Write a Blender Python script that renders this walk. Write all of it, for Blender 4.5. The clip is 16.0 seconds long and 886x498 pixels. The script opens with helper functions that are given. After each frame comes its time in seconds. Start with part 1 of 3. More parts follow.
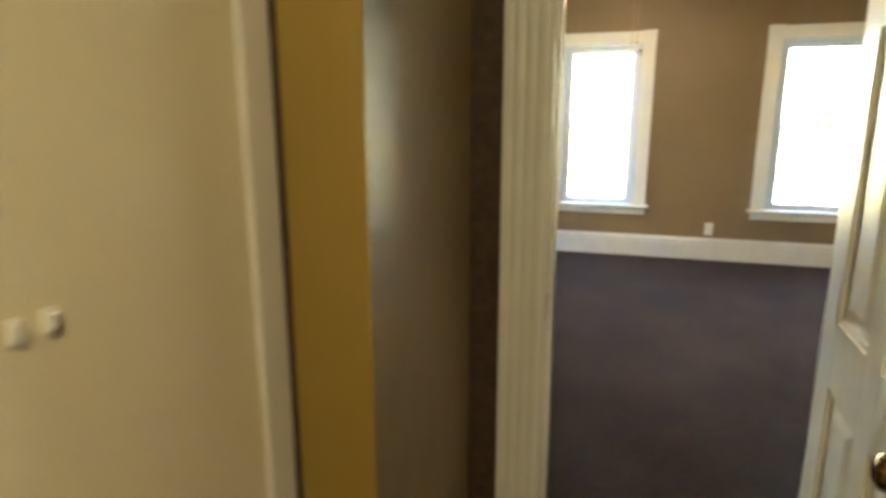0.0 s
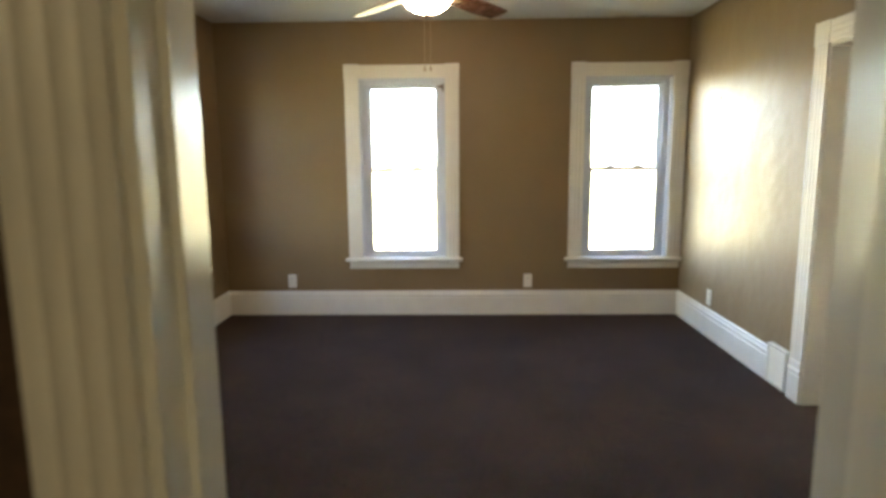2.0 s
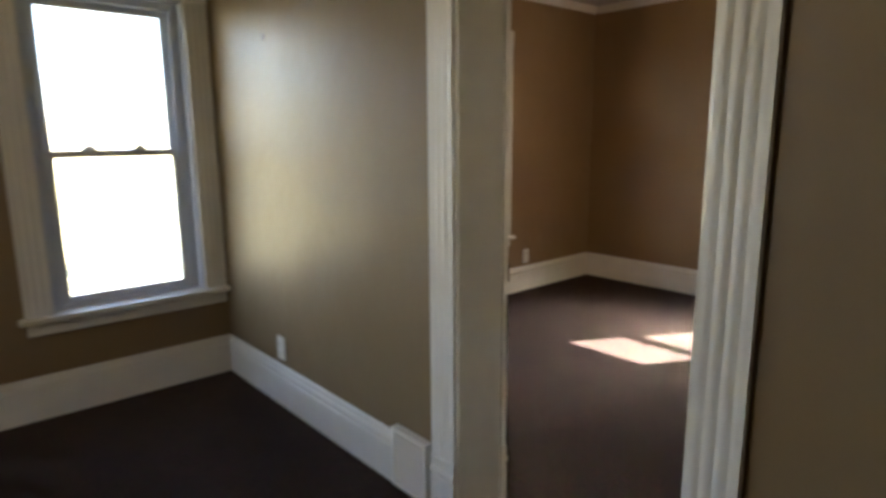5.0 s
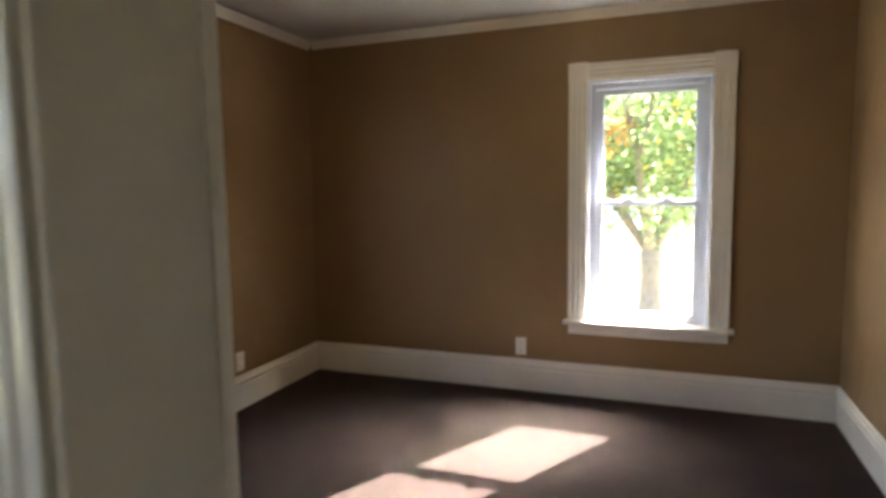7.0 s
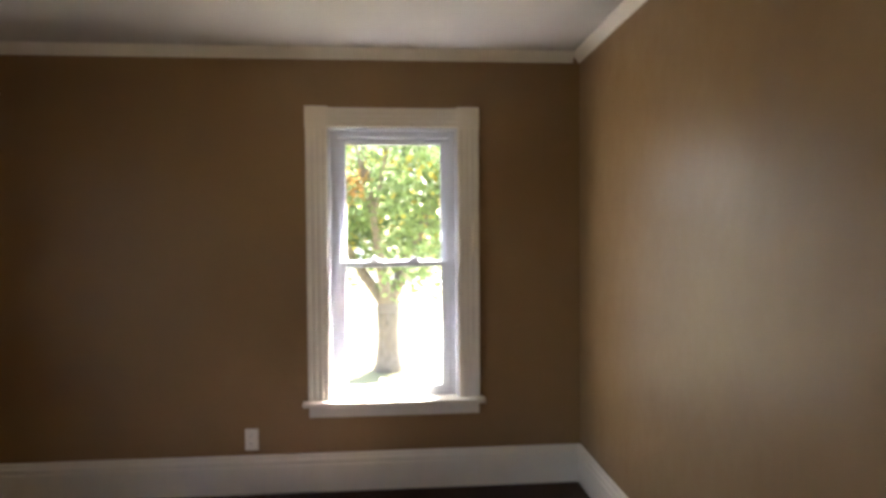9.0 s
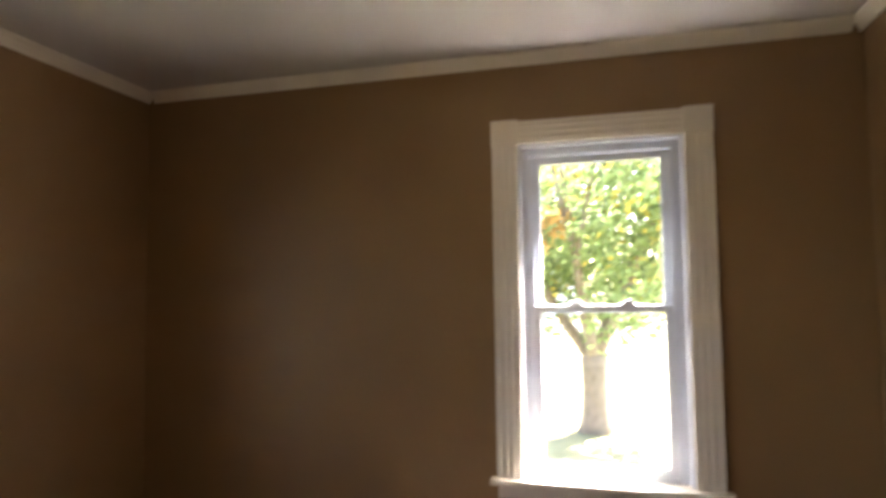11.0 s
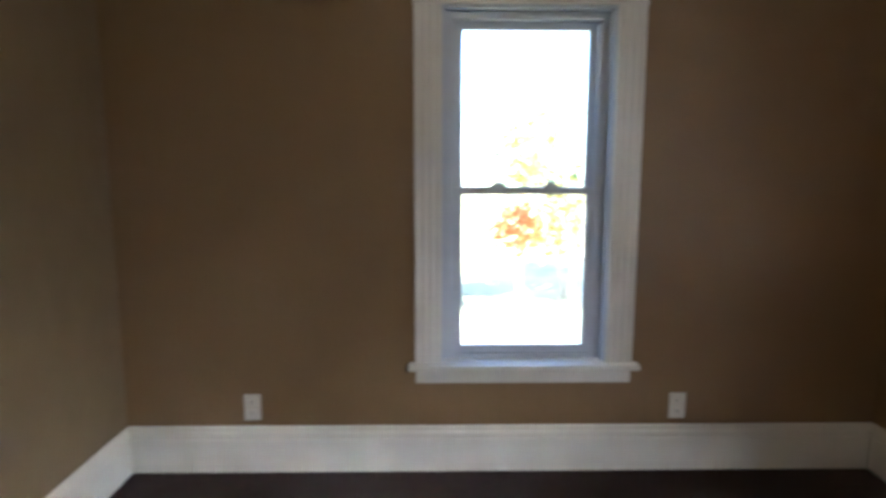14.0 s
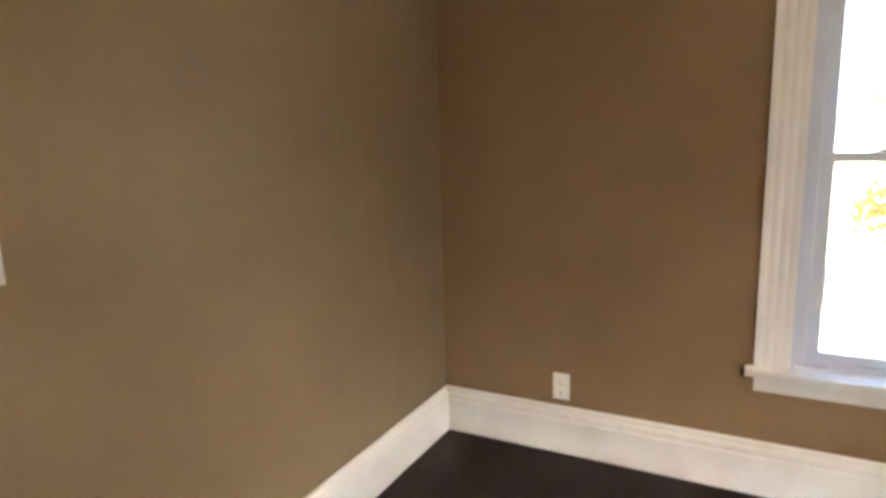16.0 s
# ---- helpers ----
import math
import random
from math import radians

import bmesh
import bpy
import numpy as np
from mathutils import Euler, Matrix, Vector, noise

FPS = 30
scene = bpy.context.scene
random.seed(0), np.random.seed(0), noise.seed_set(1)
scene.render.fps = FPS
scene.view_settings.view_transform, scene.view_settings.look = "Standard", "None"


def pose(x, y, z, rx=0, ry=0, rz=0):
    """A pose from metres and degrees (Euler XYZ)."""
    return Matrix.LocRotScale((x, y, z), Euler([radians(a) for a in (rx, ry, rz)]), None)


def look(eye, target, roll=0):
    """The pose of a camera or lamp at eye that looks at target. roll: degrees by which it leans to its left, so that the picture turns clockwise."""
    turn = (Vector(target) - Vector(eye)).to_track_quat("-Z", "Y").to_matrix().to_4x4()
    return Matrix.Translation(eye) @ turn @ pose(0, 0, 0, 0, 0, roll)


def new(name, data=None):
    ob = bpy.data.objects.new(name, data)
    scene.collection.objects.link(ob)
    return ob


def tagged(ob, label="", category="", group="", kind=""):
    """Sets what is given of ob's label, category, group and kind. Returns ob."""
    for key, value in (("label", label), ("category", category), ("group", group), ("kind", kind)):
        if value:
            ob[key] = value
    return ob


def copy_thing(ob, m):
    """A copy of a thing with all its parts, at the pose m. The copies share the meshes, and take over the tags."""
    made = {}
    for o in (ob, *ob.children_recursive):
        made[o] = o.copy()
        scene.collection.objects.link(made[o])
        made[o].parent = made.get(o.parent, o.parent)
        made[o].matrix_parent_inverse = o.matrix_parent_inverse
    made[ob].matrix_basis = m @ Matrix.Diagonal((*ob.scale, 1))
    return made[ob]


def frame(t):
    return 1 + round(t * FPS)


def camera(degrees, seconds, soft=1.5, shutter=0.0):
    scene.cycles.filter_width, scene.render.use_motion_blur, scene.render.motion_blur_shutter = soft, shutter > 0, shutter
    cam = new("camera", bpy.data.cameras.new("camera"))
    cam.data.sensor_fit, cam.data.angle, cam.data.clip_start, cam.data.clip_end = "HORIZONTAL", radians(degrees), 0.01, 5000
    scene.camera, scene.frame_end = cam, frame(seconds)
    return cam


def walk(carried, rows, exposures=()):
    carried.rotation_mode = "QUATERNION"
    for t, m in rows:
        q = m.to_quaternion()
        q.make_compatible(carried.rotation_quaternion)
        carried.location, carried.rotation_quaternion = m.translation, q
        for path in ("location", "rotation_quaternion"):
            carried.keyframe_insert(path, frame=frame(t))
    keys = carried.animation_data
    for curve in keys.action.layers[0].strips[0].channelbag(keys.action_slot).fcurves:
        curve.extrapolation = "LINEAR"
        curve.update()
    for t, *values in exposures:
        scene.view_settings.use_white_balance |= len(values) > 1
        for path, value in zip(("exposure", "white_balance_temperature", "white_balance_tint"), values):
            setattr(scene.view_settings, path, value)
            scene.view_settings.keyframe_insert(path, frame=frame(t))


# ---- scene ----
cam = camera(72.5, 16.0, soft=3.4, shutter=0.5)
PATH = [
    (0, -1.980, -6.162, 1.366, 17.72, -12.52, 0.10),
    (0.5, -1.940, -5.952, 1.374, 11.38, -11.22, -0.15),
    (1, -1.915, -5.763, 1.384, 9.31, -9.47, -0.24),
    (1.5, -1.896, -5.466, 1.383, 6.02, -7.88, -0.40),
    (2, -1.903, -5.155, 1.378, 1.31, -8.82, 0.46),
    (2.5, -1.889, -4.850, 1.400, 0.70, -5.90, -0.52),
    (3, -1.915, -4.551, 1.374, -5.30, -8.09, -0.62),
    (3.5, -1.865, -4.264, 1.360, -18.63, -9.03, 0.89),
    (4, -1.699, -3.887, 1.346, -26.28, -8.57, -0.08),
    (4.5, -1.495, -3.588, 1.328, -33.69, -9.72, -0.41),
    (6.8, -0.479, -2.517, 1.365, -67.18, -7.08, 1.77),
    (7, -0.383, -2.459, 1.363, -69.52, -5.72, 0.82),
    (7.5, -0.194, -2.424, 1.377, -75.04, -4.11, -1.57),
    (8, -0.029, -2.363, 1.417, -89.80, -5.59, -1.95),
    (8.2, 0.013, -2.346, 1.421, -96.57, -5.31, -0.68),
    (10.3, 0.449, -2.331, 1.399, -86.31, 7.41, 0.30),
    (10.5, 0.512, -2.317, 1.389, -83.86, 6.32, -0.45),
    (11, 0.773, -2.324, 1.370, -75.45, 3.42, 0.71),
    (11.5, 1.030, -2.491, 1.389, -64.81, -2.18, 0.40),
    (12, 1.237, -2.524, 1.360, -49.76, -5.37, -0.82),
    (12.5, 1.474, -2.441, 1.359, -35.55, -3.77, 0.45),
    (13, 1.540, -2.416, 1.361, -22.78, -5.65, 0.58),
    (13.5, 1.487, -2.442, 1.370, -12.20, -7.23, -0.97),
    (14, 1.541, -2.520, 1.371, -0.96, -8.07, -0.11),
    (14.5, 1.511, -2.584, 1.362, 9.39, -9.56, 0.38),
    (15, 1.502, -2.590, 1.357, 19.30, -11.74, 0.16),
    (15.5, 1.481, -2.469, 1.347, 26.88, -11.96, 1.85),
    (16, 1.448, -2.339, 1.345, 27.53, -10.11, 1.62),
]
walk(cam, [(t, pose(x, y, z, 90 + pitch, roll, yaw)) for t, x, y, z, yaw, pitch, roll in PATH],
     exposures=[(0, 7.22, 6800, 9), (1.5, 6.84, 7000, 9), (2, 6.46, 6900, 13), (2.5, 6.06, 6800, 15), (3.5, 5.42, 6750, 14), (4.5, 5.14, 6800, 18), (7, 4.72, 6500, 16), (10.3, 4.33, 6800, 20), (11.5, 4.74, 6950, 19),
                (12, 4.89, 6600, 16), (12.5, 4.88, 6050, 13), (13, 4.71, 5500, 13), (14, 4.56, 5300, 13), (14.5, 4.36, 5450, 15), (15, 4.51, 5650, 18), (15.5, 5.13, 6050, 19), (16, 5.48, 6250, 19)])

# ---- daylight ----
SUN = Vector((1.06, -0.588, 0.925)).normalized()
world = bpy.data.worlds.new("world")
scene.world = world
world.use_nodes = True
wn = world.node_tree.nodes
sky = wn.new("ShaderNodeTexSky")
sky.sky_type, sky.sun_disc = "NISHITA", False
sky.sun_elevation = math.asin(SUN.z)
sky.sun_rotation = math.atan2(SUN.x, SUN.y)
wn["Background"].inputs[1].default_value = 0.085
world.node_tree.links.new(sky.outputs[0], wn["Background"].inputs[0])
sun_data = bpy.data.lights.new("sun", "SUN")
sun_data.energy, sun_data.angle, sun_data.color = 5.0, radians(0.5), (1.0, 0.95, 0.86)
sun = new("sun", sun_data)
sun.matrix_world = look(SUN * 60, (0, 0, 0))
LAMP_WARM, DOME_WARM = (1.0, 0.80, 0.56), (1.0, 0.70, 0.40)
FAN_GLOW, DOME_GLOW, HALL_GLOW = 1.35, 0.80, 0.60

# ---- plan ----
A_W, A_S, A_H = -3.914, -4.48, 2.47          # first room: west wall, south wall, ceiling
B_W, B_E, B_N, B_S, B_H = 0.187, 3.532, 0.047, -3.387, 2.437   # second room
OUT_N, OUT_E, OUT_W = 0.30, 3.782, -4.164    # outer faces
HALL_Y = -4.60                              # hall side of the first doorway
D1_L, D1_R, D1_H = -2.205, -1.465, 2.03        # first doorway
D2_S, D2_N, D2_H = -2.735, -1.937, 1.92      # doorway between the rooms
WIN_HALF, WIN_LOW, WIN_TOP = 0.36, 0.485, 2.012
GROUND = -0.6


# ---- materials ----
def material(name, color, rough=0.6, vary=0.08, scale=6.0, grain=0.0, grain_scale=200.0, metal=0.0, stretch=(1, 1, 1), spec=0.5, per_piece=0.0, wear=0.06, wavy=0.0):
    m = bpy.data.materials.new(name)
    m.use_nodes = True
    n, l = m.node_tree.nodes, m.node_tree.links
    b = n["Principled BSDF"]
    b.inputs["Roughness"].default_value, b.inputs["Metallic"].default_value = rough, metal
    b.inputs["Specular IOR Level"].default_value = spec
    co = n.new("ShaderNodeTexCoord")
    mp = n.new("ShaderNodeMapping")
    mp.inputs["Scale"].default_value = stretch
    l.new(co.outputs["Object"], mp.inputs[0])
    big = n.new("ShaderNodeTexNoise")
    big.inputs["Scale"].default_value, big.inputs["Detail"].default_value = scale, 5
    l.new(mp.outputs[0], big.inputs[0])
    ramp = n.new("ShaderNodeValToRGB")
    lo, hi = [max(0.0, c * (1 - vary)) for c in color], [min(1.0, c * (1 + vary)) for c in color]
    ramp.color_ramp.elements[0].position, ramp.color_ramp.elements[0].color = 0.3, (*lo, 1)
    ramp.color_ramp.elements[1].position, ramp.color_ramp.elements[1].color = 0.7, (*hi, 1)
    l.new(big.outputs[0], ramp.inputs[0])
    out = ramp.outputs[0]
    if per_piece:
        geo = n.new("ShaderNodeNewGeometry")
        hsv = n.new("ShaderNodeHueSaturation")
        mr = n.new("ShaderNodeMapRange")
        mr.inputs[3].default_value, mr.inputs[4].default_value = 1 - per_piece, 1 + per_piece
        l.new(geo.outputs["Random Per Island"], mr.inputs[0])
        l.new(mr.outputs[0], hsv.inputs["Value"])
        l.new(out, hsv.inputs["Color"])
        out = hsv.outputs[0]
    l.new(out, b.inputs["Base Color"])
    rr = n.new("ShaderNodeMapRange")
    rr.inputs[3].default_value, rr.inputs[4].default_value = max(0.02, rough - wear), min(1, rough + wear)
    l.new(big.outputs[0], rr.inputs[0])
    l.new(rr.outputs[0], b.inputs["Roughness"])
    if grain:
        fine = n.new("ShaderNodeTexNoise")
        fine.inputs["Scale"].default_value, fine.inputs["Detail"].default_value = grain_scale, 3
        l.new(mp.outputs[0], fine.inputs[0])
        bump = n.new("ShaderNodeBump")
        bump.inputs["Strength"].default_value, bump.inputs["Distance"].default_value = grain, 0.004
        l.new(fine.outputs[0], bump.inputs["Height"])
        l.new(bump.outputs[0], b.inputs["Normal"])
        if wavy:
            slow = n.new("ShaderNodeTexNoise")
            slow.inputs["Scale"].default_value, slow.inputs["Detail"].default_value = 4.5, 2
            l.new(mp.outputs[0], slow.inputs[0])
            wave = n.new("ShaderNodeBump")
            wave.inputs["Strength"].default_value, wave.inputs["Distance"].default_value = wavy, 0.02
            l.new(slow.outputs[0], wave.inputs["Height"])
            l.new(wave.outputs[0], bump.inputs["Normal"])
    return m


def glowing(name, color, strength, base=(0.85, 0.82, 0.75)):
    m = material(name, base, 0.35, 0.02)
    b = m.node_tree.nodes["Principled BSDF"]
    b.inputs["Emission Color"].default_value = (*color, 1)
    b.inputs["Emission Strength"].default_value = strength
    return m


def glass_material():
    m = bpy.data.materials.new("window glass")
    m.use_nodes = True
    b = m.node_tree.nodes["Principled BSDF"]
    b.inputs["Base Color"].default_value = (0.97, 0.985, 0.98, 1)
    b.inputs["Transmission Weight"].default_value = 1.0
    b.inputs["Roughness"].default_value = 0.0
    b.inputs["IOR"].default_value = 1.45
    return m


def carpet_material():
    m = material("dark brown carpet", (0.0262, 0.0168, 0.0134), 0.95, 0.32, 2.2, 1.0, 330.0, spec=0.05)
    n, l = m.node_tree.nodes, m.node_tree.links
    b = n["Principled BSDF"]
    vor = n.new("ShaderNodeTexVoronoi")
    vor.inputs["Scale"].default_value = 75
    co = n.new("ShaderNodeTexCoord")
    l.new(co.outputs["Object"], vor.inputs[0])
    mix = n.new("ShaderNodeMix")
    mix.data_type, mix.blend_type = "RGBA", "MULTIPLY"
    mix.inputs[0].default_value = 0.55
    src = b.inputs["Base Color"].links[0].from_socket
    l.new(src, mix.inputs[6])
    l.new(vor.outputs["Color"], mix.inputs[7])
    hs = n.new("ShaderNodeHueSaturation")
    hs.inputs["Saturation"].default_value, hs.inputs["Value"].default_value = 0.8, 1.5
    l.new(mix.outputs[2], hs.inputs["Color"])
    l.new(hs.outputs[0], b.inputs["Base Color"])
    b.inputs["Sheen Weight"].default_value, b.inputs["Sheen Roughness"].default_value = 0.115, 0.36
    b.inputs["Sheen Tint"].default_value = (1.0, 0.70, 0.60, 1)
    return m


def grass_material():
    m = material("mown lawn grass", (0.26, 0.245, 0.13), 0.9, 0.3, 0.8, 0.6, 60.0, spec=0.2)
    return m


PAINT = material("tan satin wall paint", (0.218, 0.151, 0.076), 0.45, 0.06, 1.3, 0.16, 150.0, spec=0.45, wear=0.01, wavy=0.5)
# Second room: same settings as PAINT with a redder base colour.
PAINT_B = material("warmer tan satin wall paint", (0.234, 0.147, 0.066), 0.45, 0.06, 1.3, 0.16, 150.0, spec=0.45, wear=0.01, wavy=0.5)
WHITE_WALL = material("cream hall wall paint", (0.70, 0.62, 0.45), 0.45, 0.03, 1.5, 0.10, 130.0)
TRIM = material("white semi-gloss trim paint", (0.70, 0.68, 0.62), 0.34, 0.035, 9.0, 0.05, 60.0)
GLOSS = material("white gloss jamb enamel", (0.70, 0.68, 0.61), 0.21, 0.03, 9.0, 0.05, 60.0, wear=0.03)
DOORPAINT = material("white door enamel", (0.74, 0.71, 0.62), 0.30, 0.03, 12.0, 0.10, 90.0, stretch=(6, 6, 1))
# White vinyl whose base colour carries the blue cast of skylight.
SKY_VINYL = material("sky-tinted white vinyl", (0.52, 0.56, 0.63), 0.4, 0.02, 20.0)
CEILING = material("white ceiling paint", (0.53, 0.515, 0.49), 0.9, 0.03, 2.0, 0.15, 90.0)
CARPET = carpet_material()
GLASS = glass_material()
PLATE = material("white plastic", (0.78, 0.77, 0.72), 0.35, 0.02)
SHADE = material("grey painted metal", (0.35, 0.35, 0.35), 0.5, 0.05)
DARK = material("dark slot", (0.02, 0.02, 0.02), 0.6, 0.05)
# Dark brown for the painted hall shade strips and the stool's end.
DARKBROWN = material("matte dark brown", (0.06, 0.035, 0.02), 0.7, 0.3, 40.0)
# Tan wall paint with the hall lamp's yellow mixed into the colour.
LAMPLIT_TAN = material("tan satin paint tinted by lamplight", (0.30, 0.20, 0.045), 0.5, 0.06, 2.0, 0.12, 130.0)
BRASS = material("antique brass", (0.32, 0.20, 0.08), 0.28, 0.15, 30.0, metal=1.0)
BRONZE = material("oil-rubbed bronze", (0.10, 0.055, 0.035), 0.35, 0.2, 25.0, metal=0.9)
BLADE = material("dark walnut veneer", (0.11, 0.045, 0.032), 0.26, 0.35, 14.0, 0.08, 80.0, stretch=(1, 8, 8))
FROST = glowing("lit frosted glass", LAMP_WARM, FAN_GLOW)
AMBER = glowing("lit amber glass", (1.0, 0.55, 0.22), 0.5, (0.7, 0.4, 0.2))
CHAIN = material("pale brass chain", (0.36, 0.27, 0.16), 0.4, 0.1, 60.0)
DOME = glowing("lit opal glass", DOME_WARM, DOME_GLOW)
HALLGLASS = glowing("lit hall glass", (1.0, 0.88, 0.55), HALL_GLOW)
SIDING = material("white house siding", (0.7, 0.7, 0.68), 0.7, 0.05, 4.0)
SHINGLE = material("grey roof shingles", (0.10, 0.10, 0.11), 0.9, 0.3, 5.0, 0.4, 40.0)
BARK = material("grey brown bark", (0.21, 0.18, 0.15), 0.9, 0.3, 9.0, 0.8, 40.0, stretch=(4, 4, 1))
def leaf_material(*a, **k):
    m = material(*a, **k)
    n, l = m.node_tree.nodes, m.node_tree.links
    b = n["Principled BSDF"]
    tr = n.new("ShaderNodeBsdfTranslucent")
    l.new(b.inputs["Base Color"].links[0].from_socket, tr.inputs[0])
    mx = n.new("ShaderNodeMixShader")
    mx.inputs[0].default_value = 0.55
    l.new(b.outputs[0], mx.inputs[1])
    l.new(tr.outputs[0], mx.inputs[2])
    l.new(mx.outputs[0], n["Material Output"].inputs[0])
    return m


LEAF_GREEN = leaf_material("green leaves", (0.20, 0.28, 0.12), 0.6, 0.3, 0.9, per_piece=0.45)
LEAF_YELLOW = leaf_material("yellowing leaves", (0.44, 0.36, 0.08), 0.6, 0.3, 0.9, per_piece=0.35)
LEAF_ORANGE = leaf_material("orange autumn leaves", (0.55, 0.24, 0.08), 0.6, 0.35, 0.9, per_piece=0.35)
LEAF_AMBER = leaf_material("amber leaves", (0.62, 0.40, 0.15), 0.6, 0.3, 0.9, per_piece=0.3)
GRASS = grass_material()
ASPHALT = material("asphalt", (0.05, 0.05, 0.052), 0.9, 0.2, 2.0, 0.4, 60.0)


# ---- mesh helpers ----
def box(bm, x0, x1, y0, y1, z0, z1, bevel=0.0):
    m = Matrix.Translation(((x0 + x1) / 2, (y0 + y1) / 2, (z0 + z1) / 2)) @ Matrix.Diagonal((x1 - x0, y1 - y0, z1 - z0, 1))
    vs = bmesh.ops.create_cube(bm, size=1, matrix=m)["verts"]
    if bevel:
        es = list({e for v in vs for e in v.link_edges})
        bmesh.ops.bevel(bm, geom=es, offset=bevel, segments=2, affect="EDGES", profile=0.6)


def prism(bm, outline, origin, u, v, along):
    o, u, v, along = Vector(origin), Vector(u), Vector(v), Vector(along)
    a = [bm.verts.new(o + p * u + q * v) for p, q in outline]
    b = [bm.verts.new(w.co + along) for w in a]
    n = len(a)
    faces = [bm.faces.new(a), bm.faces.new(b)]
    for i in range(n):
        faces.append(bm.faces.new((a[i], a[(i + 1) % n], b[(i + 1) % n], b[i])))
    bmesh.ops.recalc_face_normals(bm, faces=faces)


def spin(bm, outline, centre=(0, 0, 0), steps=32, axis="Z"):
    """A turned shape: outline of (radius, height)."""
    c = Vector(centre)
    rings = []
    for r, h in outline:
        ring = []
        for i in range(steps):
            a = 2 * math.pi * i / steps
            p = Vector((r * math.cos(a), r * math.sin(a), h))
            if axis == "X":
                p = Vector((p.z, p.x, p.y))
            if axis == "Y":
                p = Vector((p.x, p.z, p.y))
            ring.append(bm.verts.new(c + p))
        rings.append(ring)
    faces = []
    for a, b in zip(rings, rings[1:]):
        for i in range(steps):
            faces.append(bm.faces.new((a[i], a[(i + 1) % steps], b[(i + 1) % steps], b[i])))
    faces += [bm.faces.new(rings[0]), bm.faces.new(rings[-1])]
    bmesh.ops.recalc_face_normals(bm, faces=faces)


def mesh_of(name, bm, mat, smooth=False):
    me = bpy.data.meshes.new(name)
    bm.to_mesh(me)
    bm.free()
    me.materials.append(mat)
    if smooth:
        for p in me.polygons:
            p.use_smooth = True
    return me


def part(name, bm, mat, parent, label="", smooth=False):
    ob = new(name, mesh_of(name, bm, mat, smooth))
    ob.parent = parent
    return tagged(ob, label)


def solid(name, bm, mat, label, category, kind="", group="", smooth=False):
    return tagged(new(name, mesh_of(name, bm, mat, smooth)), label, category, group, kind)


def holder(name, m, label, category, group="", kind=""):
    ob = new(name)
    ob.empty_display_size = 0.1
    ob.matrix_world = m
    return tagged(ob, label, category, group, kind)


# ---- walls ----
def wall(name, axis, a0, a1, t0, t1, height, holes, mat, label):
    """A wall along axis from a0 to a1, from t0 to t1 across; holes: (low, high, bottom, top)."""
    bm = bmesh.new()
    cuts = sorted({a0, a1, *[h[0] for h in holes], *[h[1] for h in holes]})
    for p, q in zip(cuts, cuts[1:]):
        mid = (p + q) / 2
        spans = [(0.0, height)]
        for lo, hi, zb, zt in holes:
            if lo < mid < hi:
                spans = [(0.0, zb), (zt, height)]
        for zb, zt in spans:
            if zt - zb > 1e-6:
                if axis == "x":
                    box(bm, p, q, t0, t1, zb, zt)
                else:
                    box(bm, t0, t1, p, q, zb, zt)
    return solid(name, bm, mat, label, "wall", "structure")


def hole(c):
    return (c - WIN_HALF, c + WIN_HALF, WIN_LOW, WIN_TOP)


W1, W2, W3, W_N, W_E = -2.36, -0.482, -0.964, 1.939, -2.33
wall("wall_north_a", "x", OUT_W, 0.0, 0.0, OUT_N, 2.6, [hole(W1), hole(W2)], PAINT, "tan painted plaster wall with two sash windows")
wall("wall_west_a", "y", HALL_Y, 0.0, OUT_W, A_W, 2.6, [hole(W3)], PAINT, "tan painted plaster wall with one sash window")
wall("wall_between", "y", -3.6, OUT_N, 0.0, B_W, 2.6, [(D2_S, D2_N, 0.0, D2_H)], PAINT, "tan painted wall with a cased doorway")
wall("wall_east_a", "y", HALL_Y, -3.6, 0.0, B_W, 2.6, [], PAINT, "tan painted plaster wall")
wall("wall_south_a", "x", A_W, 0.0, HALL_Y, A_S, 2.6, [(D1_L, D1_R, 0.0, D1_H)], PAINT, "tan painted wall with a doorway to the hall")
wall("wall_north_b", "x", B_W, OUT_E, B_N, OUT_N, 2.6, [hole(W_N)], PAINT_B, "warmer tan painted plaster wall with one sash window")
wall("wall_east_b", "y", -3.6, B_N, B_E, OUT_E, 2.6, [hole(W_E)], PAINT_B, "warmer tan painted plaster wall with one sash window")
wall("wall_south_b", "x", B_W, B_E, -3.6, B_S, 2.6, [], PAINT_B, "warmer tan painted plaster wall")
# hall
wall("wall_hall_pier", "y", -5.25, HALL_Y, -2.58, -2.40, 2.6, [], PAINT, "short tan glossy hall wall beside the doorway")
wall("wall_hall_west", "y", -7.5, -5.254, -2.72, -2.58, 2.6, [], WHITE_WALL, "cream painted hall wall with light switches")
wall("wall_hall_east", "y", -7.5, HALL_Y, -1.2, -1.06, 2.6, [], PAINT, "tan painted hall wall")
wall("wall_hall_south", "x", -2.72, -1.06, -7.64, -7.5, 2.6, [], PAINT, "tan painted hall wall")


def slab(name, x0, x1, y0, y1, z0, z1, mat, label, category):
    bm = bmesh.new()
    box(bm, x0, x1, y0, y1, z0, z1)
    return solid(name, bm, mat, label, category, "structure")


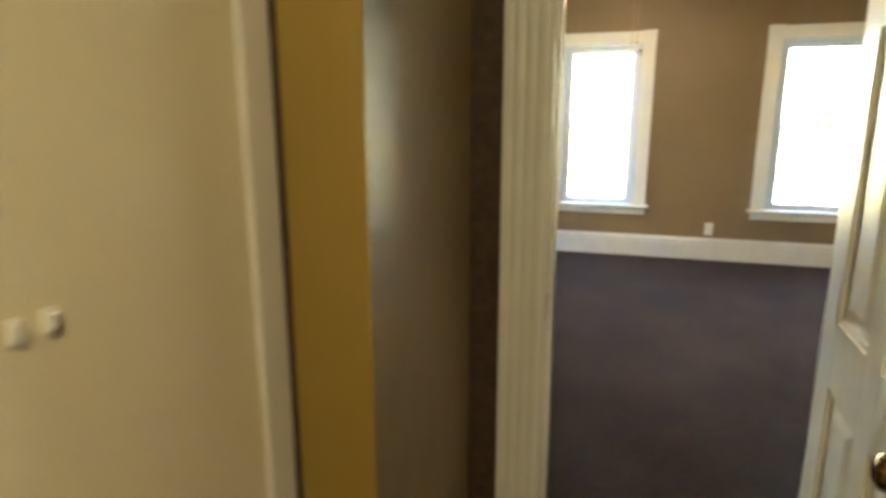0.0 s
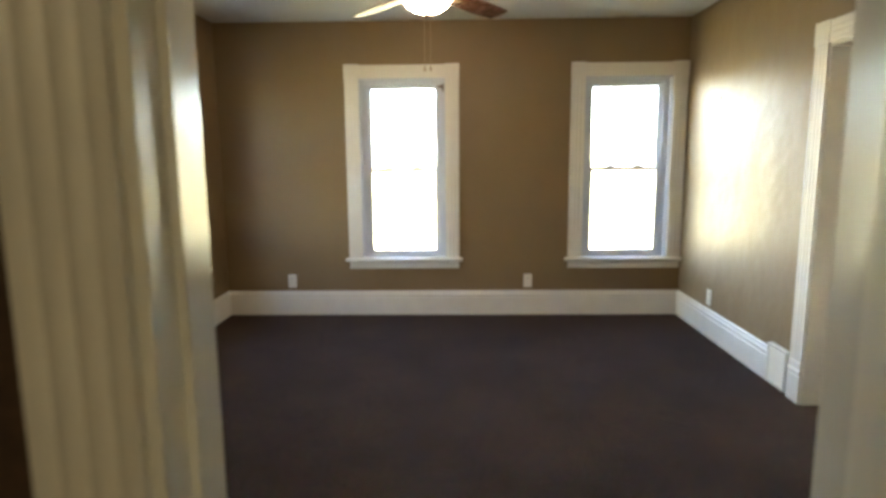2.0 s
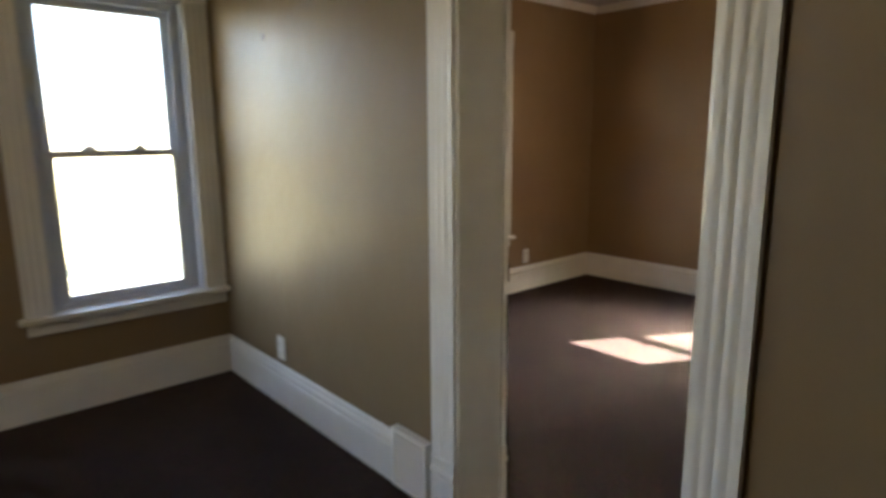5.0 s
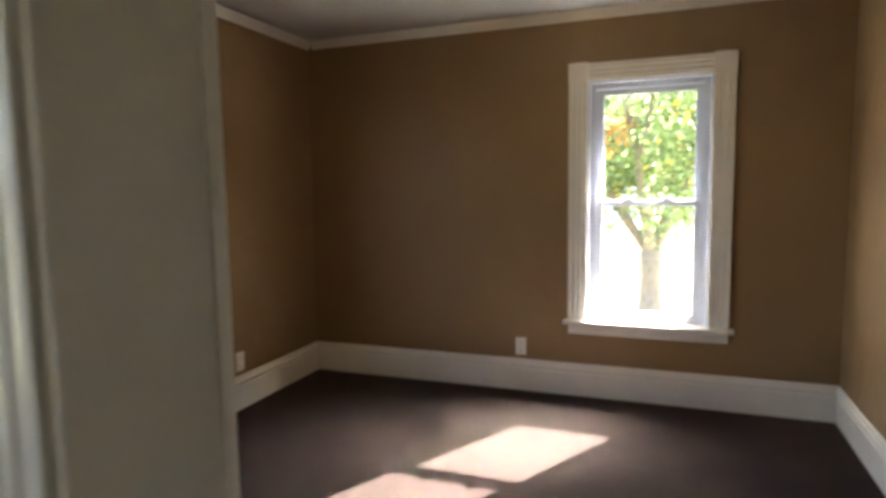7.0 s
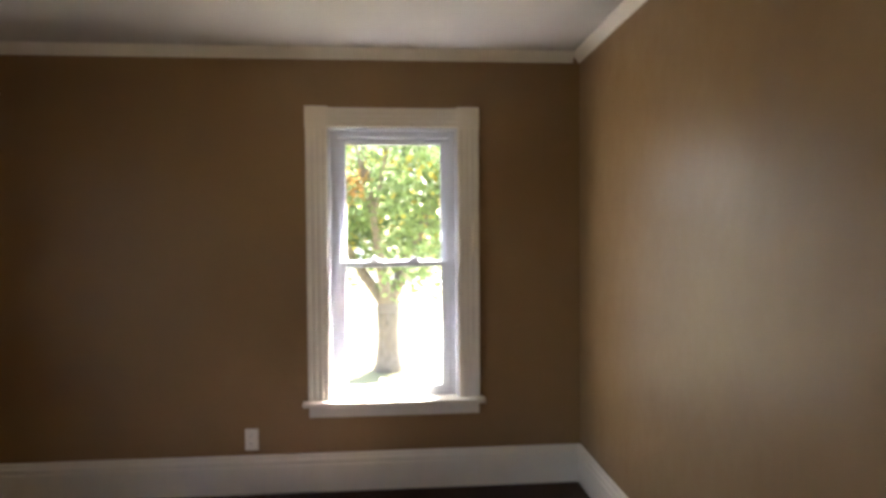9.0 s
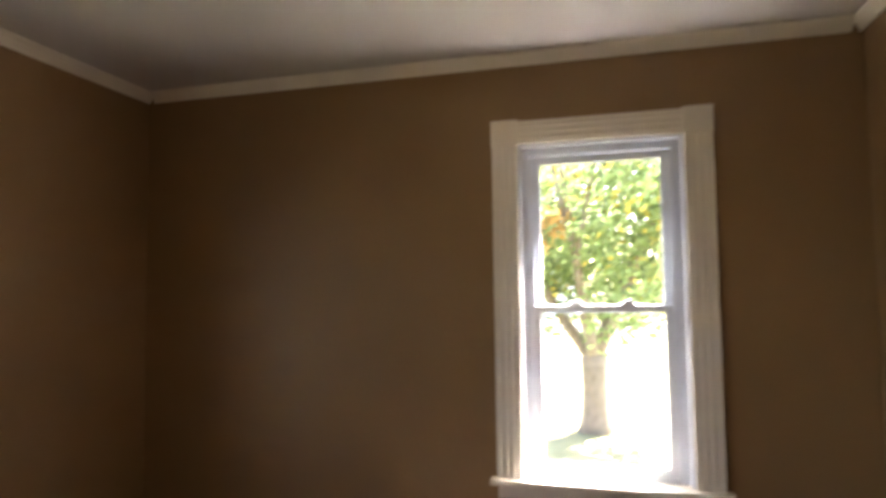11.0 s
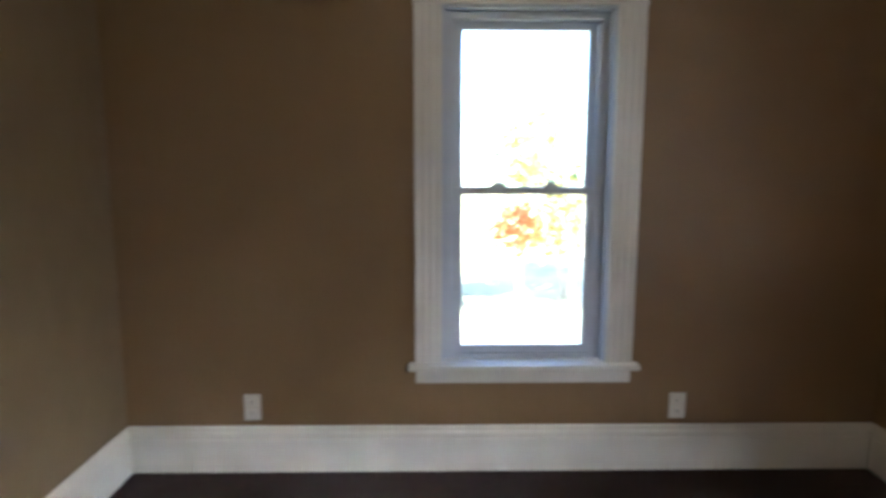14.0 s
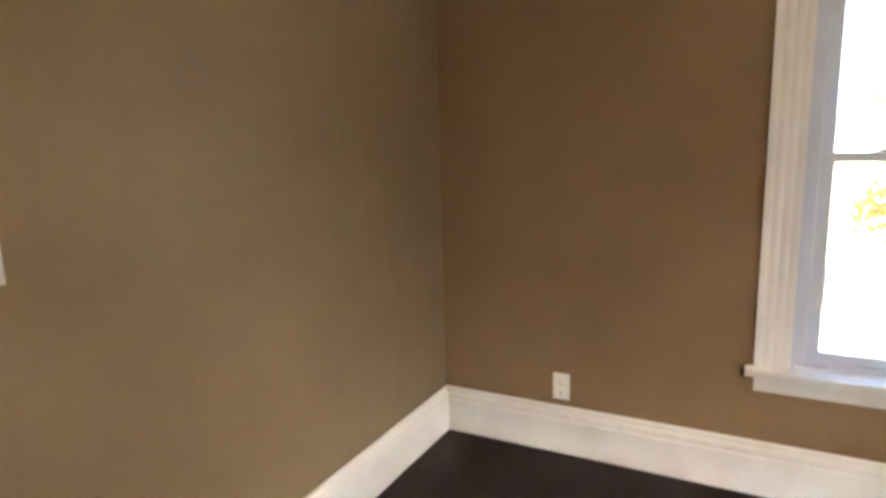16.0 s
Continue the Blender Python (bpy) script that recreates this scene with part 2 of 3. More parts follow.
bm = bmesh.new()
box(bm, OUT_W, B_W, HALL_Y, OUT_N, -0.3, 0.0)
box(bm, B_W, OUT_E, -3.6, OUT_N, -0.3, 0.0)
box(bm, -2.72, -1.06, -7.64, HALL_Y, -0.3, 0.0)
solid("floor", bm, CARPET, "dark brown low-pile carpet over the whole floor", "floor", "structure")
bm = bmesh.new()
box(bm, OUT_W, B_W, HALL_Y, OUT_N, GROUND, -0.3)
box(bm, B_W, OUT_E, -3.6, OUT_N, GROUND, -0.3)
box(bm, -2.72, -1.06, -7.64, HALL_Y, GROUND, -0.3)
solid("foundation", bm, ASPHALT, "grey foundation under the house", "foundation", "structure")
slab("ceiling_a", A_W, 0.0, A_S, 0.0, A_H, 2.56, CEILING, "white painted plaster ceiling", "ceiling")
slab("ceiling_b", B_W, B_E, B_S, B_N, B_H, 2.56, CEILING, "white painted plaster ceiling", "ceiling")
slab("ceiling_hall", -2.58, -1.2, -7.5, HALL_Y, A_H, 2.56, CEILING, "white painted hall ceiling", "ceiling")
bm = bmesh.new()
box(bm, OUT_W - 0.3, OUT_E, -3.9, OUT_N + 0.3, 2.6, 2.75)
box(bm, OUT_W - 0.3, B_W + 0.3, -7.9, -3.9, 2.6, 2.75)
prism(bm, [(0, 2.6), (0.46, 2.12), (0.50, 2.16), (0.02, 2.75), (0, 2.75)], (OUT_E, -3.9, 0), (1, 0, 0), (0, 0, 1), (0, 4.45, 0))
solid("roof", bm, SHINGLE, "grey shingled house roof with an eave", "roof", "structure")


# ---- baseboards and crown ----
BASE = [(0, 0), (0.018, 0), (0.018, 0.150), (0.014, 0.154), (0.014, 0.160), (0.021, 0.166), (0.021, 0.182), (0.014, 0.192), (0.011, 0.208), (0.006, 0.213), (0, 0.213)]
CROWN = [(0, 0), (0.010, 0), (0.014, 0.012), (0.030, 0.034), (0.042, 0.046), (0.042, 0.055), (0, 0.055)]


def run(name, outline, start, end, inward, z, label, category, mat):
    """A moulding along a wall; inward points into the room."""
    bm = bmesh.new()
    s, e = Vector((*start, z)), Vector((*end, z))
    prism(bm, outline, s, (*inward, 0), (0, 0, 1), e - s)
    return solid(name, bm, mat, label, category, "structure")


def base(start, end, inward):
    run("baseboard", BASE, start, end, inward, 0.0, "tall white moulded baseboard", "baseboard", TRIM)


base((A_W, 0.0), (0.0, 0.0), (0, -1))
base((A_W, A_S + 0.02), (A_W, -0.02), (1, 0))
base((0.0, -0.02), (0.0, -1.585), (-1, 0))
base((0.0, -2.845), (0.0, A_S), (-1, 0))
base((A_W + 0.02, A_S), (D1_L - 0.10, A_S), (0, 1))
base((D1_R + 0.10, A_S), (-0.02, A_S), (0, 1))
base((B_W, B_N), (B_E, B_N), (0, -1))
base((B_E, B_N - 0.02), (B_E, B_S), (-1, 0))
base((B_E - 0.02, B_S), (B_W, B_S), (0, 1))
base((B_W, B_N - 0.02), (B_W, -1.092), (1, 0))
base((B_W, -1.378), (B_W, -1.873), (1, 0))
base((B_W, -2.823), (B_W, B_S + 0.02), (1, 0))
for st, en, inw in (((B_W, B_N), (B_E, B_N), (0, -1)), ((B_E, B_N - 0.04), (B_E, B_S + 0.04), (-1, 0)),
                    ((B_E, B_S), (B_W, B_S), (0, 1)), ((B_W, B_S + 0.04), (B_W, B_N - 0.04), (1, 0))):
    run("crown_moulding", CROWN, st, en, inw, B_H - 0.055, "narrow white crown moulding", "moulding", TRIM)


# ---- casings ----
def fluted(width, depth, cut=0.28):
    pts = [(0, 0)]
    n = 40
    for i in range(n + 1):
        s = i / n
        edge = min(s, 1 - s)
        v = depth if edge < 0.10 else depth * (1 - cut + cut * abs(math.cos(math.pi * 3 * (s - 0.10) / 0.80)))
        pts.append((s * width, v))
    pts.append((width, 0))
    return pts


def casing(parent, x0, x1, z0, z1, name, cut=0.28):
    """An upright fluted board on the plane y = 0 of its parent, facing -y."""
    bm = bmesh.new()
    prism(bm, fluted(x1 - x0, 0.024, cut), (x0, 0, z0), (1, 0, 0), (0, -1, 0), (0, 0, z1 - z0))
    return part(name, bm, TRIM, parent)


def head(parent, x0, x1, z0, z1):
    bm = bmesh.new()
    prism(bm, fluted(z1 - z0, 0.022, 0.14), (x0, 0, z0), (0, 0, 1), (0, -1, 0), (x1 - x0, 0, 0))
    return part("head_casing", bm, TRIM, parent)


def block(parent, x0, x1, z0, z1):
    bm = bmesh.new()
    box(bm, x0, x1, -0.030, 0, z0, z1, 0.003)
    box(bm, x0 + 0.02, x1 - 0.02, -0.034, -0.028, z0 + 0.02, z1 - 0.02, 0.002)
    return part("corner_block", bm, TRIM, parent)


# ---- sash windows ----
def frame_bars(bm, x0, x1, z0, z1, side, low, top, y0, y1, bevel=0.004):
    box(bm, x0, x0 + side, y0, y1, z0, z1, bevel)
    box(bm, x1 - side, x1, y0, y1, z0, z1, bevel)
    box(bm, x0 + side, x1 - side, y0, y1, z0, z0 + low, bevel)
    box(bm, x0 + side, x1 - side, y0, y1, z1 - top, z1, bevel)


def sash_window(name, m, deep, label):
    w = holder(name, m, label, "window", "double-hung sash windows", "structure")
    h, o = WIN_HALF, 0.4755
    casing(w, -o, -h, WIN_LOW + 0.02, WIN_TOP - 0.005, "casing", 0.13)
    casing(w, h, o, WIN_LOW + 0.02, WIN_TOP - 0.005, "casing", 0.13)
    head(w, -h + 0.004, h - 0.004, WIN_TOP, WIN_TOP + 0.105)
    block(w, -o - 0.003, -h + 0.004, WIN_TOP - 0.005, WIN_TOP + 0.112)
    block(w, h - 0.004, o + 0.003, WIN_TOP - 0.005, WIN_TOP + 0.112)
    bm = bmesh.new()
    box(bm, -0.503, 0.503, -0.060, 0.0, WIN_LOW - 0.006, WIN_LOW + 0.020, 0.006)
    box(bm, -h, h, 0.0, 0.075, WIN_LOW, WIN_LOW + 0.020)
    part("stool", bm, TRIM, w)
    bm = bmesh.new()
    prism(bm, [(0, 0), (0.016, 0.004), (0.018, 0.012), (0.018, 0.055), (0.024, 0.068), (0.0, 0.070)], (-0.472, 0, 0.409), (0, -1, 0), (0, 0, 1), (0.944, 0, 0))
    part("apron", bm, TRIM, w)
    bm = bmesh.new()
    for sx in (-1, 1):
        x = sx * h
        box(bm, min(x, x - sx * 0.012), max(x, x - sx * 0.012), -0.001, deep, WIN_LOW + 0.02, WIN_TOP)
    box(bm, -h, h, -0.001, deep, WIN_TOP - 0.012, WIN_TOP)
    box(bm, -h, h, 0.075, deep + 0.03, WIN_LOW, WIN_LOW + 0.015)
    part("jamb_liner", bm, SKY_VINYL, w)
    bm = bmesh.new()
    frame_bars(bm, -0.348, 0.348, 0.505, WIN_TOP - 0.012, 0.034, 0.022, 0.034, 0.050, 0.140)
    box(bm, -0.314, -0.300, 0.050, 0.060, 0.52, 1.95)
    box(bm, 0.300, 0.314, 0.050, 0.060, 0.52, 1.95)
    part("window_frame", bm, SKY_VINYL, w, "sky-tinted white vinyl window frame")
    for nm, z0, z1, y0, low, top in (("upper_sash", 1.234, 1.968, 0.100, 0.036, 0.036), ("lower_sash", 0.525, 1.270, 0.062, 0.036, 0.030)):
        bm = bmesh.new()
        frame_bars(bm, -0.314, 0.314, z0, z1, 0.044, low, top, y0, y0 + 0.034)
        s = part(nm, bm, SKY_VINYL, w)
        bm = bmesh.new()
        box(bm, -0.272, 0.272, y0 + 0.013, y0 + 0.018, z0 + low - 0.002, z1 - top + 0.002)
        p = part("pane", bm, GLASS, s, "clear glass pane")
        p.visible_shadow = False
        if nm == "lower_sash":
            for lx in (-0.115, 0.115):
                bm = bmesh.new()
                box(bm, lx - 0.032, lx + 0.032, 0.064, 0.094, 1.268, 1.280, 0.003)
                box(bm, lx - 0.016, lx + 0.020, 0.066, 0.088, 1.278, 1.293, 0.004)
                part("sash_lock", bm, SKY_VINYL, s)
    return w


north = lambda x, y: pose(x, y, 0)
sash_window("window_1", north(W1, 0.0), 0.25, "white double-hung sash window with moulded white casing, bright daylight outside")
sash_window("window_2", north(W2, 0.0), 0.25, "white double-hung sash window with casing hard against the corner")
sash_window("window_3", pose(A_W, W3, 0, 0, 0, 90), 0.25, "white double-hung sash window with moulded casing near the corner")
w4 = sash_window("window_4", north(W_N, B_N), 0.25, "white double-hung sash window with autumn foliage outside")
# Small dark brown block on the left end of the stool.
bm = bmesh.new()
box(bm, -0.517, -0.502, -0.045, -0.002, WIN_LOW - 0.014, WIN_LOW + 0.012, 0.004)
part("stool_end", bm, DARKBROWN, w4, "small dark brown end of the stool")
sash_window("window_5", pose(B_E, W_E, 0, 0, 0, -90), 0.25, "white double-hung sash window looking out on a green tree")


# ---- doorways ----
def plinth(parent, x0, x1):
    bm = bmesh.new()
    prism(bm, [(0, 0), (0.030, 0), (0.030, 0.150), (0.025, 0.154), (0.025, 0.160), (0.034, 0.166), (0.034, 0.182), (0.026, 0.192), (0.028, 0.225), (0.024, 0.235), (0, 0.235)],
          (x0, 0, 0), (0, -1, 0), (0, 0, 1), (x1 - x0, 0, 0))
    return part("plinth", bm, TRIM, parent)


def door_case(parent, x0, x1, top, width, plinths=True, cut=0.17):
    z0 = 0.235 if plinths else 0.0
    for a, b in ((x0 - width, x0), (x1, x1 + width)):
        casing(parent, a, b, z0, top, "casing", cut)
        if plinths:
            plinth(parent, a - 0.003, b + 0.003)
        block(parent, a - 0.003, b + 0.003, top, top + width + 0.003)
    head(parent, x0 + 0.003, x1 - 0.003, top + 0.003, top + width)


def lining(parent, x0, x1, top, y0, y1):
    bm = bmesh.new()
    box(bm, x0, x0 + 0.014, y0, y1, 0, top)
    box(bm, x1 - 0.014, x1, y0, y1, 0, top)
    box(bm, x0 + 0.014, x1 - 0.014, y0, y1, top - 0.014, top)
    part("jamb", bm, GLOSS, parent)


# doorway between the rooms: local x runs south, local -y faces the first room
dw = holder("doorway_2", pose(0, 0, 0, 0, 0, -90), "white cased doorway between two rooms with fluted casing", "door frame", kind="structure")
door_case(dw, -D2_N, -D2_S, D2_H, 0.115)
lining(dw, -D2_N, -D2_S, D2_H, -0.012, B_W + 0.012)
bm = bmesh.new()
box(bm, -D2_N + 0.014, -D2_N + 0.018, 0.188, 0.222, 0.835, 0.900)
part("strike_plate", bm, BRONZE, dw, "dark metal strike plate")
dwb = holder("doorway_2_back", pose(B_W, 0, 0, 0, 0, 90), "white cased doorway with fluted casing", "door frame", kind="structure")
door_case(dwb, D2_S, D2_N - 0.02, D2_H, 0.085)
# doorway from the hall
dh = holder("doorway_1", pose(0, HALL_Y, 0), "cream-white cased doorway seen from the hall", "door frame", kind="structure")
door_case(dh, D1_L, D1_R, D1_H, 0.108, False, 0.22)
lining(dh, D1_L, D1_R, D1_H, -0.008, A_S - HALL_Y + 0.008)
bm = bmesh.new()
box(bm, D1_L + 0.014, D1_L + 0.024, 0.045, 0.11, 0, D1_H - 0.014)
box(bm, D1_R - 0.024, D1_R - 0.014, 0.045, 0.11, 0, D1_H - 0.014)
box(bm, D1_L + 0.024, D1_R - 0.024, 0.045, 0.11, D1_H - 0.024, D1_H - 0.014)
part("door_stop", bm, GLOSS, dh)
bm = bmesh.new()
box(bm, D1_L + 0.014, D1_L + 0.017, 0.008, 0.036, 0.83, 0.895)
part("strike_plate", bm, BRASS, dh, "brass strike plate")
dha = holder("doorway_1_back", pose(0, A_S, 0, 0, 0, 180), "white cased doorway to the hall", "door frame", kind="structure")
door_case(dha, -D1_R, -D1_L, D1_H, 0.10)


# ---- panel doors ----
def panel_door(name, m, width, height, label, knob_mat):
    """Hinged on the local z axis; the leaf runs along +x, 35 mm thick about y = 0."""
    d = holder(name, m, label, "door", kind="structure")
    st, mid, t = 0.105, 0.085, 0.0175
    pw = (width - 2 * st - mid) / 2
    rows = ((0.22, 0.78), (0.93, 1.53), (1.64, height - 0.11))
    bm = bmesh.new()
    box(bm, 0, st, -t, t, 0.012, height, 0.002)
    box(bm, width - st, width, -t, t, 0.012, height, 0.002)
    box(bm, st + pw, st + pw + mid, -t, t, 0.012, height, 0.002)
    zs = [0.012] + [z for r in rows for z in r] + [height]
    for z0, z1 in zip(zs[::2], zs[1::2]):
        box(bm, st, st + pw, -t, t, z0, z1, 0.002)
        box(bm, st + pw + mid, width - st, -t, t, z0, z1, 0.002)
    part("leaf", bm, DOORPAINT, d)
    for z0, z1 in rows:
        for x0 in (st, st + pw + mid):
            bm = bmesh.new()
            box(bm, x0, x0 + pw, -0.006, 0.006, z0, z1)
            for sy in (-1, 1):
                g = 0.028
                lo = [Vector((x0 + g * (i in (0, 3)) + (pw - g) * (i in (1, 2)), sy * 0.006, (z0 + g) if i < 2 else (z1 - g))) for i in range(4)]
                g2 = g + 0.022
                hi = [Vector((x0 + g2 * (i in (0, 3)) + (pw - g2) * (i in (1, 2)), sy * 0.0145, (z0 + g2) if i < 2 else (z1 - g2))) for i in range(4)]
                va, vb = [bm.verts.new(p) for p in lo], [bm.verts.new(p) for p in hi]
                fs = [bm.faces.new(vb)] + [bm.faces.new((va[i], va[(i + 1) % 4], vb[(i + 1) % 4], vb[i])) for i in range(4)]
                bmesh.ops.recalc_face_normals(bm, faces=fs)
                if fs[0].normal.y * sy < 0:
                    bmesh.ops.reverse_faces(bm, faces=fs)
                # moulding round the panel
                for bx0, bx1, bz0, bz1 in ((x0, x0 + 0.012, z0, z1), (x0 + pw - 0.012, x0 + pw, z0, z1), (x0 + 0.012, x0 + pw - 0.012, z0, z0 + 0.012), (x0 + 0.012, x0 + pw - 0.012, z1 - 0.012, z1)):
                    ya, yb = sorted((sy * 0.005, sy * 0.0125))
                    box(bm, bx0, bx1, ya, yb, bz0, bz1)
            part("panel", bm, DOORPAINT, d)
    for sy in (-1, 1) if knob_mat else ():
        bm = bmesh.new()
        prof = [(0.031, 0.0), (0.031, 0.003), (0.024, 0.007), (0.012, 0.010), (0.011, 0.026), (0.016, 0.032), (0.025, 0.040), (0.028, 0.052), (0.025, 0.062), (0.014, 0.068), (0.004, 0.069)]
        spin(bm, [(r, sy * (t + q)) for r, q in prof], (width - 0.065, 0, 0.87), 24, "Y")
        part("knob", bm, knob_mat, d, "round brass door knob", True)
    for hz in (0.25, 1.0, height - 0.2):
        bm = bmesh.new()
        spin(bm, [(0.006, hz - 0.045), (0.006, hz + 0.045)], (-0.004, 0.019, 0), 12)
        part("hinge", bm, BRASS, d)
    return d


panel_door("door_1", pose(D1_R - 0.065, HALL_Y - 0.03, 0, 0, 0, -91.5), 0.68, 2.01, "open white six-panel door with brass knob, swung into the hall", BRASS)
panel_door("door_2", pose(B_W + 0.03, D2_S - 0.005, 0, 0, 0, -22), 0.76, 1.90, "open white panel door standing in the second room", None)


# ---- electrical plates ----
def outlet(m):
    o = holder("wall_outlet", m, "white duplex wall outlet just above the baseboard", "outlet", "wall outlets")
    bm = bmesh.new()
    box(bm, -0.036, 0.036, -0.006, 0, -0.059, 0.059, 0.0025)
    part("plate", bm, PLATE, o)
    for s in (-1, 1):
        bm = bmesh.new()
        box(bm, -0.016, 0.016, -0.009, -0.004, s * 0.024 - 0.015, s * 0.024 + 0.015, 0.004)
        r = part("receptacle", bm, PLATE, o)
        bm = bmesh.new()
        for x, hh in ((-0.006, 0.0045), (0.006, 0.0035)):
            box(bm, x - 0.0012, x + 0.0012, -0.0096, -0.008, s * 0.024 - hh + 0.003, s * 0.024 + hh + 0.003)
        box(bm, -0.002, 0.002, -0.0096, -0.008, s * 0.024 - 0.010, s * 0.024 - 0.006)
        part("slot", bm, DARK, r)
    return o


first = outlet(pose(-3.347, 0, 0.30))
for m in (pose(-1.295, 0, 0.30), pose(0, -0.647, 0.30, 0, 0, -90), pose(2.635, B_N, 0.30), pose(0.743, B_N, 0.30),
          pose(B_E, -1.542, 0.30, 0, 0, -90), pose(2.35, B_S, 0.30, 0, 0, 180)):
    copy_thing(first, m)

sw = holder("light_switch", pose(B_W, -1.772, 1.160, 0, 0, 90), "white rocker light switch beside the door casing", "switch")
bm = bmesh.new()
box(bm, -0.036, 0.036, -0.006, 0, -0.059, 0.059, 0.0025)
part("plate", bm, PLATE, sw)
bm = bmesh.new()
box(bm, -0.0165, 0.0165, -0.0072, -0.005, -0.0335, 0.0335, 0.001)
part("bezel", bm, DARK, sw)
bm = bmesh.new()
prism(bm, [(0.0055, -0.032), (0.0075, -0.032), (0.0115, 0.0), (0.0075, 0.032), (0.0055, 0.032)], (-0.015, 0, 0), (0, -1, 0), (0, 0, 1), (0.030, 0, 0))
part("rocker", bm, PLATE, sw)
for hx in (-5.738, -5.698):
    t = holder("toggle_switch", pose(-2.58, hx, 1.150, 0, 0, 90), "small cream toggle switch on the hall wall", "switch", "hall toggle switches")
    bm = bmesh.new()
    box(bm, -0.008, 0.008, -0.008, 0, -0.014, 0.014, 0.003)
    part("body", bm, PLATE, t)
    bm = bmesh.new()
    prism(bm, [(0.006, -0.009), (0.011, -0.009), (0.015, 0.008), (0.006, 0.009)], (-0.005, 0, 0), (0, -1, 0), (0, 0, 1), (0.010, 0, 0))
    part("rocker", bm, PLATE, t)
bm = bmesh.new()
box(bm, -2.58, -2.564, -5.335, -5.261, 0, 2.12, 0.003)
solid("trim_hall", bm, TRIM, "flat white trim board at the hall wall's end", "trim", "structure")
# Added dark strip in place of the shadow line where the walls meet.
bm = bmesh.new()
box(bm, -2.566, -2.552, -5.2605, -5.254, 0, 2.12)
solid("gap_shade", bm, DARKBROWN, "dark strip standing for the shadow gap beside the hall trim board", "trim", "structure")
# Sheet added over the pier's end; its yellow stands for warm hall light.
bm = bmesh.new()
box(bm, -2.552, -2.4002, -5.2575, -5.2502, 0, 2.47)
solid("lamplit_return", bm, LAMPLIT_TAN, "added sheet with warm lamplight in its colour on the end of the short hall wall", "trim", "structure")
# Added dark sheet: shade on the wall strip beside the casing, put into colour.
bm = bmesh.new()
box(bm, -2.3998, -2.317, HALL_Y - 0.012, HALL_Y - 0.0005, 0, 2.47, 0.002)
solid("corner_shade", bm, DARKBROWN, "dark sheet standing for the shade between the hall wall and the door casing", "trim", "structure")


# ---- floor registers in the baseboard ----
def register(m, width, height, label):
    r = holder("wall_register", m, label, "air vent", "baseboard registers")
    h = width / 2
    bm = bmesh.new()
    frame_bars(bm, -h, h, 0.012, height, 0.016, 0.016, 0.016, -0.034, 0, 0.003)
    part("grille_frame", bm, PLATE, r)
    bm = bmesh.new()
    box(bm, -h + 0.016, h - 0.016, -0.010, -0.002, 0.028, height - 0.016)
    part("backing", bm, SHADE, r)
    n = int((height - 0.05) / 0.014)
    for i in range(n):
        z = 0.034 + i * 0.014
        bm = bmesh.new()
        prism(bm, [(0.008, 0.0), (0.033, -0.001), (0.033, 0.002), (0.012, 0.011), (0.008, 0.011)], (-h + 0.016, 0, z), (0, -1, 0), (0, 0, 1), (2 * h - 0.032, 0, 0))
        part("slat", bm, PLATE, r)
    return r


register(pose(0, -1.695, 0, 0, 0, -90), 0.205, 0.25, "white louvred metal register set into the baseboard")
register(pose(B_W, -1.235, 0, 0, 0, 90), 0.27, 0.25, "white louvred metal register set into the baseboard beside the doorway")


# ---- ceiling fan ----
FX, FY = -2.05, -1.97
fan = holder("ceiling_fan", pose(FX, FY, 0.015), "dark walnut five-blade ceiling fan with lit glass bowl", "ceiling fan")
bm = bmesh.new()
spin(bm, [(0.07, A_H - 0.016), (0.075, A_H - 0.028), (0.05, A_H - 0.052), (0.016, A_H - 0.06), (0.016, A_H - 0.125), (0.04, A_H - 0.135)])
part("canopy", bm, BRONZE, fan, smooth=True)
bm = bmesh.new()
spin(bm, [(0.04, 2.335), (0.10, 2.325), (0.125, 2.29), (0.125, 2.235), (0.105, 2.212), (0.06, 2.205)])
part("motor_housing", bm, BRONZE, fan, "dark bronze motor housing", True)
bm = bmesh.new()
spin(bm, [(0.06, 2.206), (0.088, 2.200), (0.098, 2.185), (0.105, 2.170), (0.09, 2.161)])
part("light_fitter", bm, AMBER, fan, "glowing amber glass collar", True)
bm = bmesh.new()
spin(bm, [(0.126, 2.160), (0.122, 2.135), (0.104, 2.105), (0.072, 2.082), (0.03, 2.068), (0.004, 2.067)])
bowl = part("glass_bowl", bm, FROST, fan, "glowing frosted glass bowl", True)
bm = bmesh.new()
spin(bm, [(0.012, 2.070), (0.014, 2.062), (0.008, 2.052), (0.004, 2.048)], steps=16)
part("finial", bm, BRONZE, fan, smooth=True)
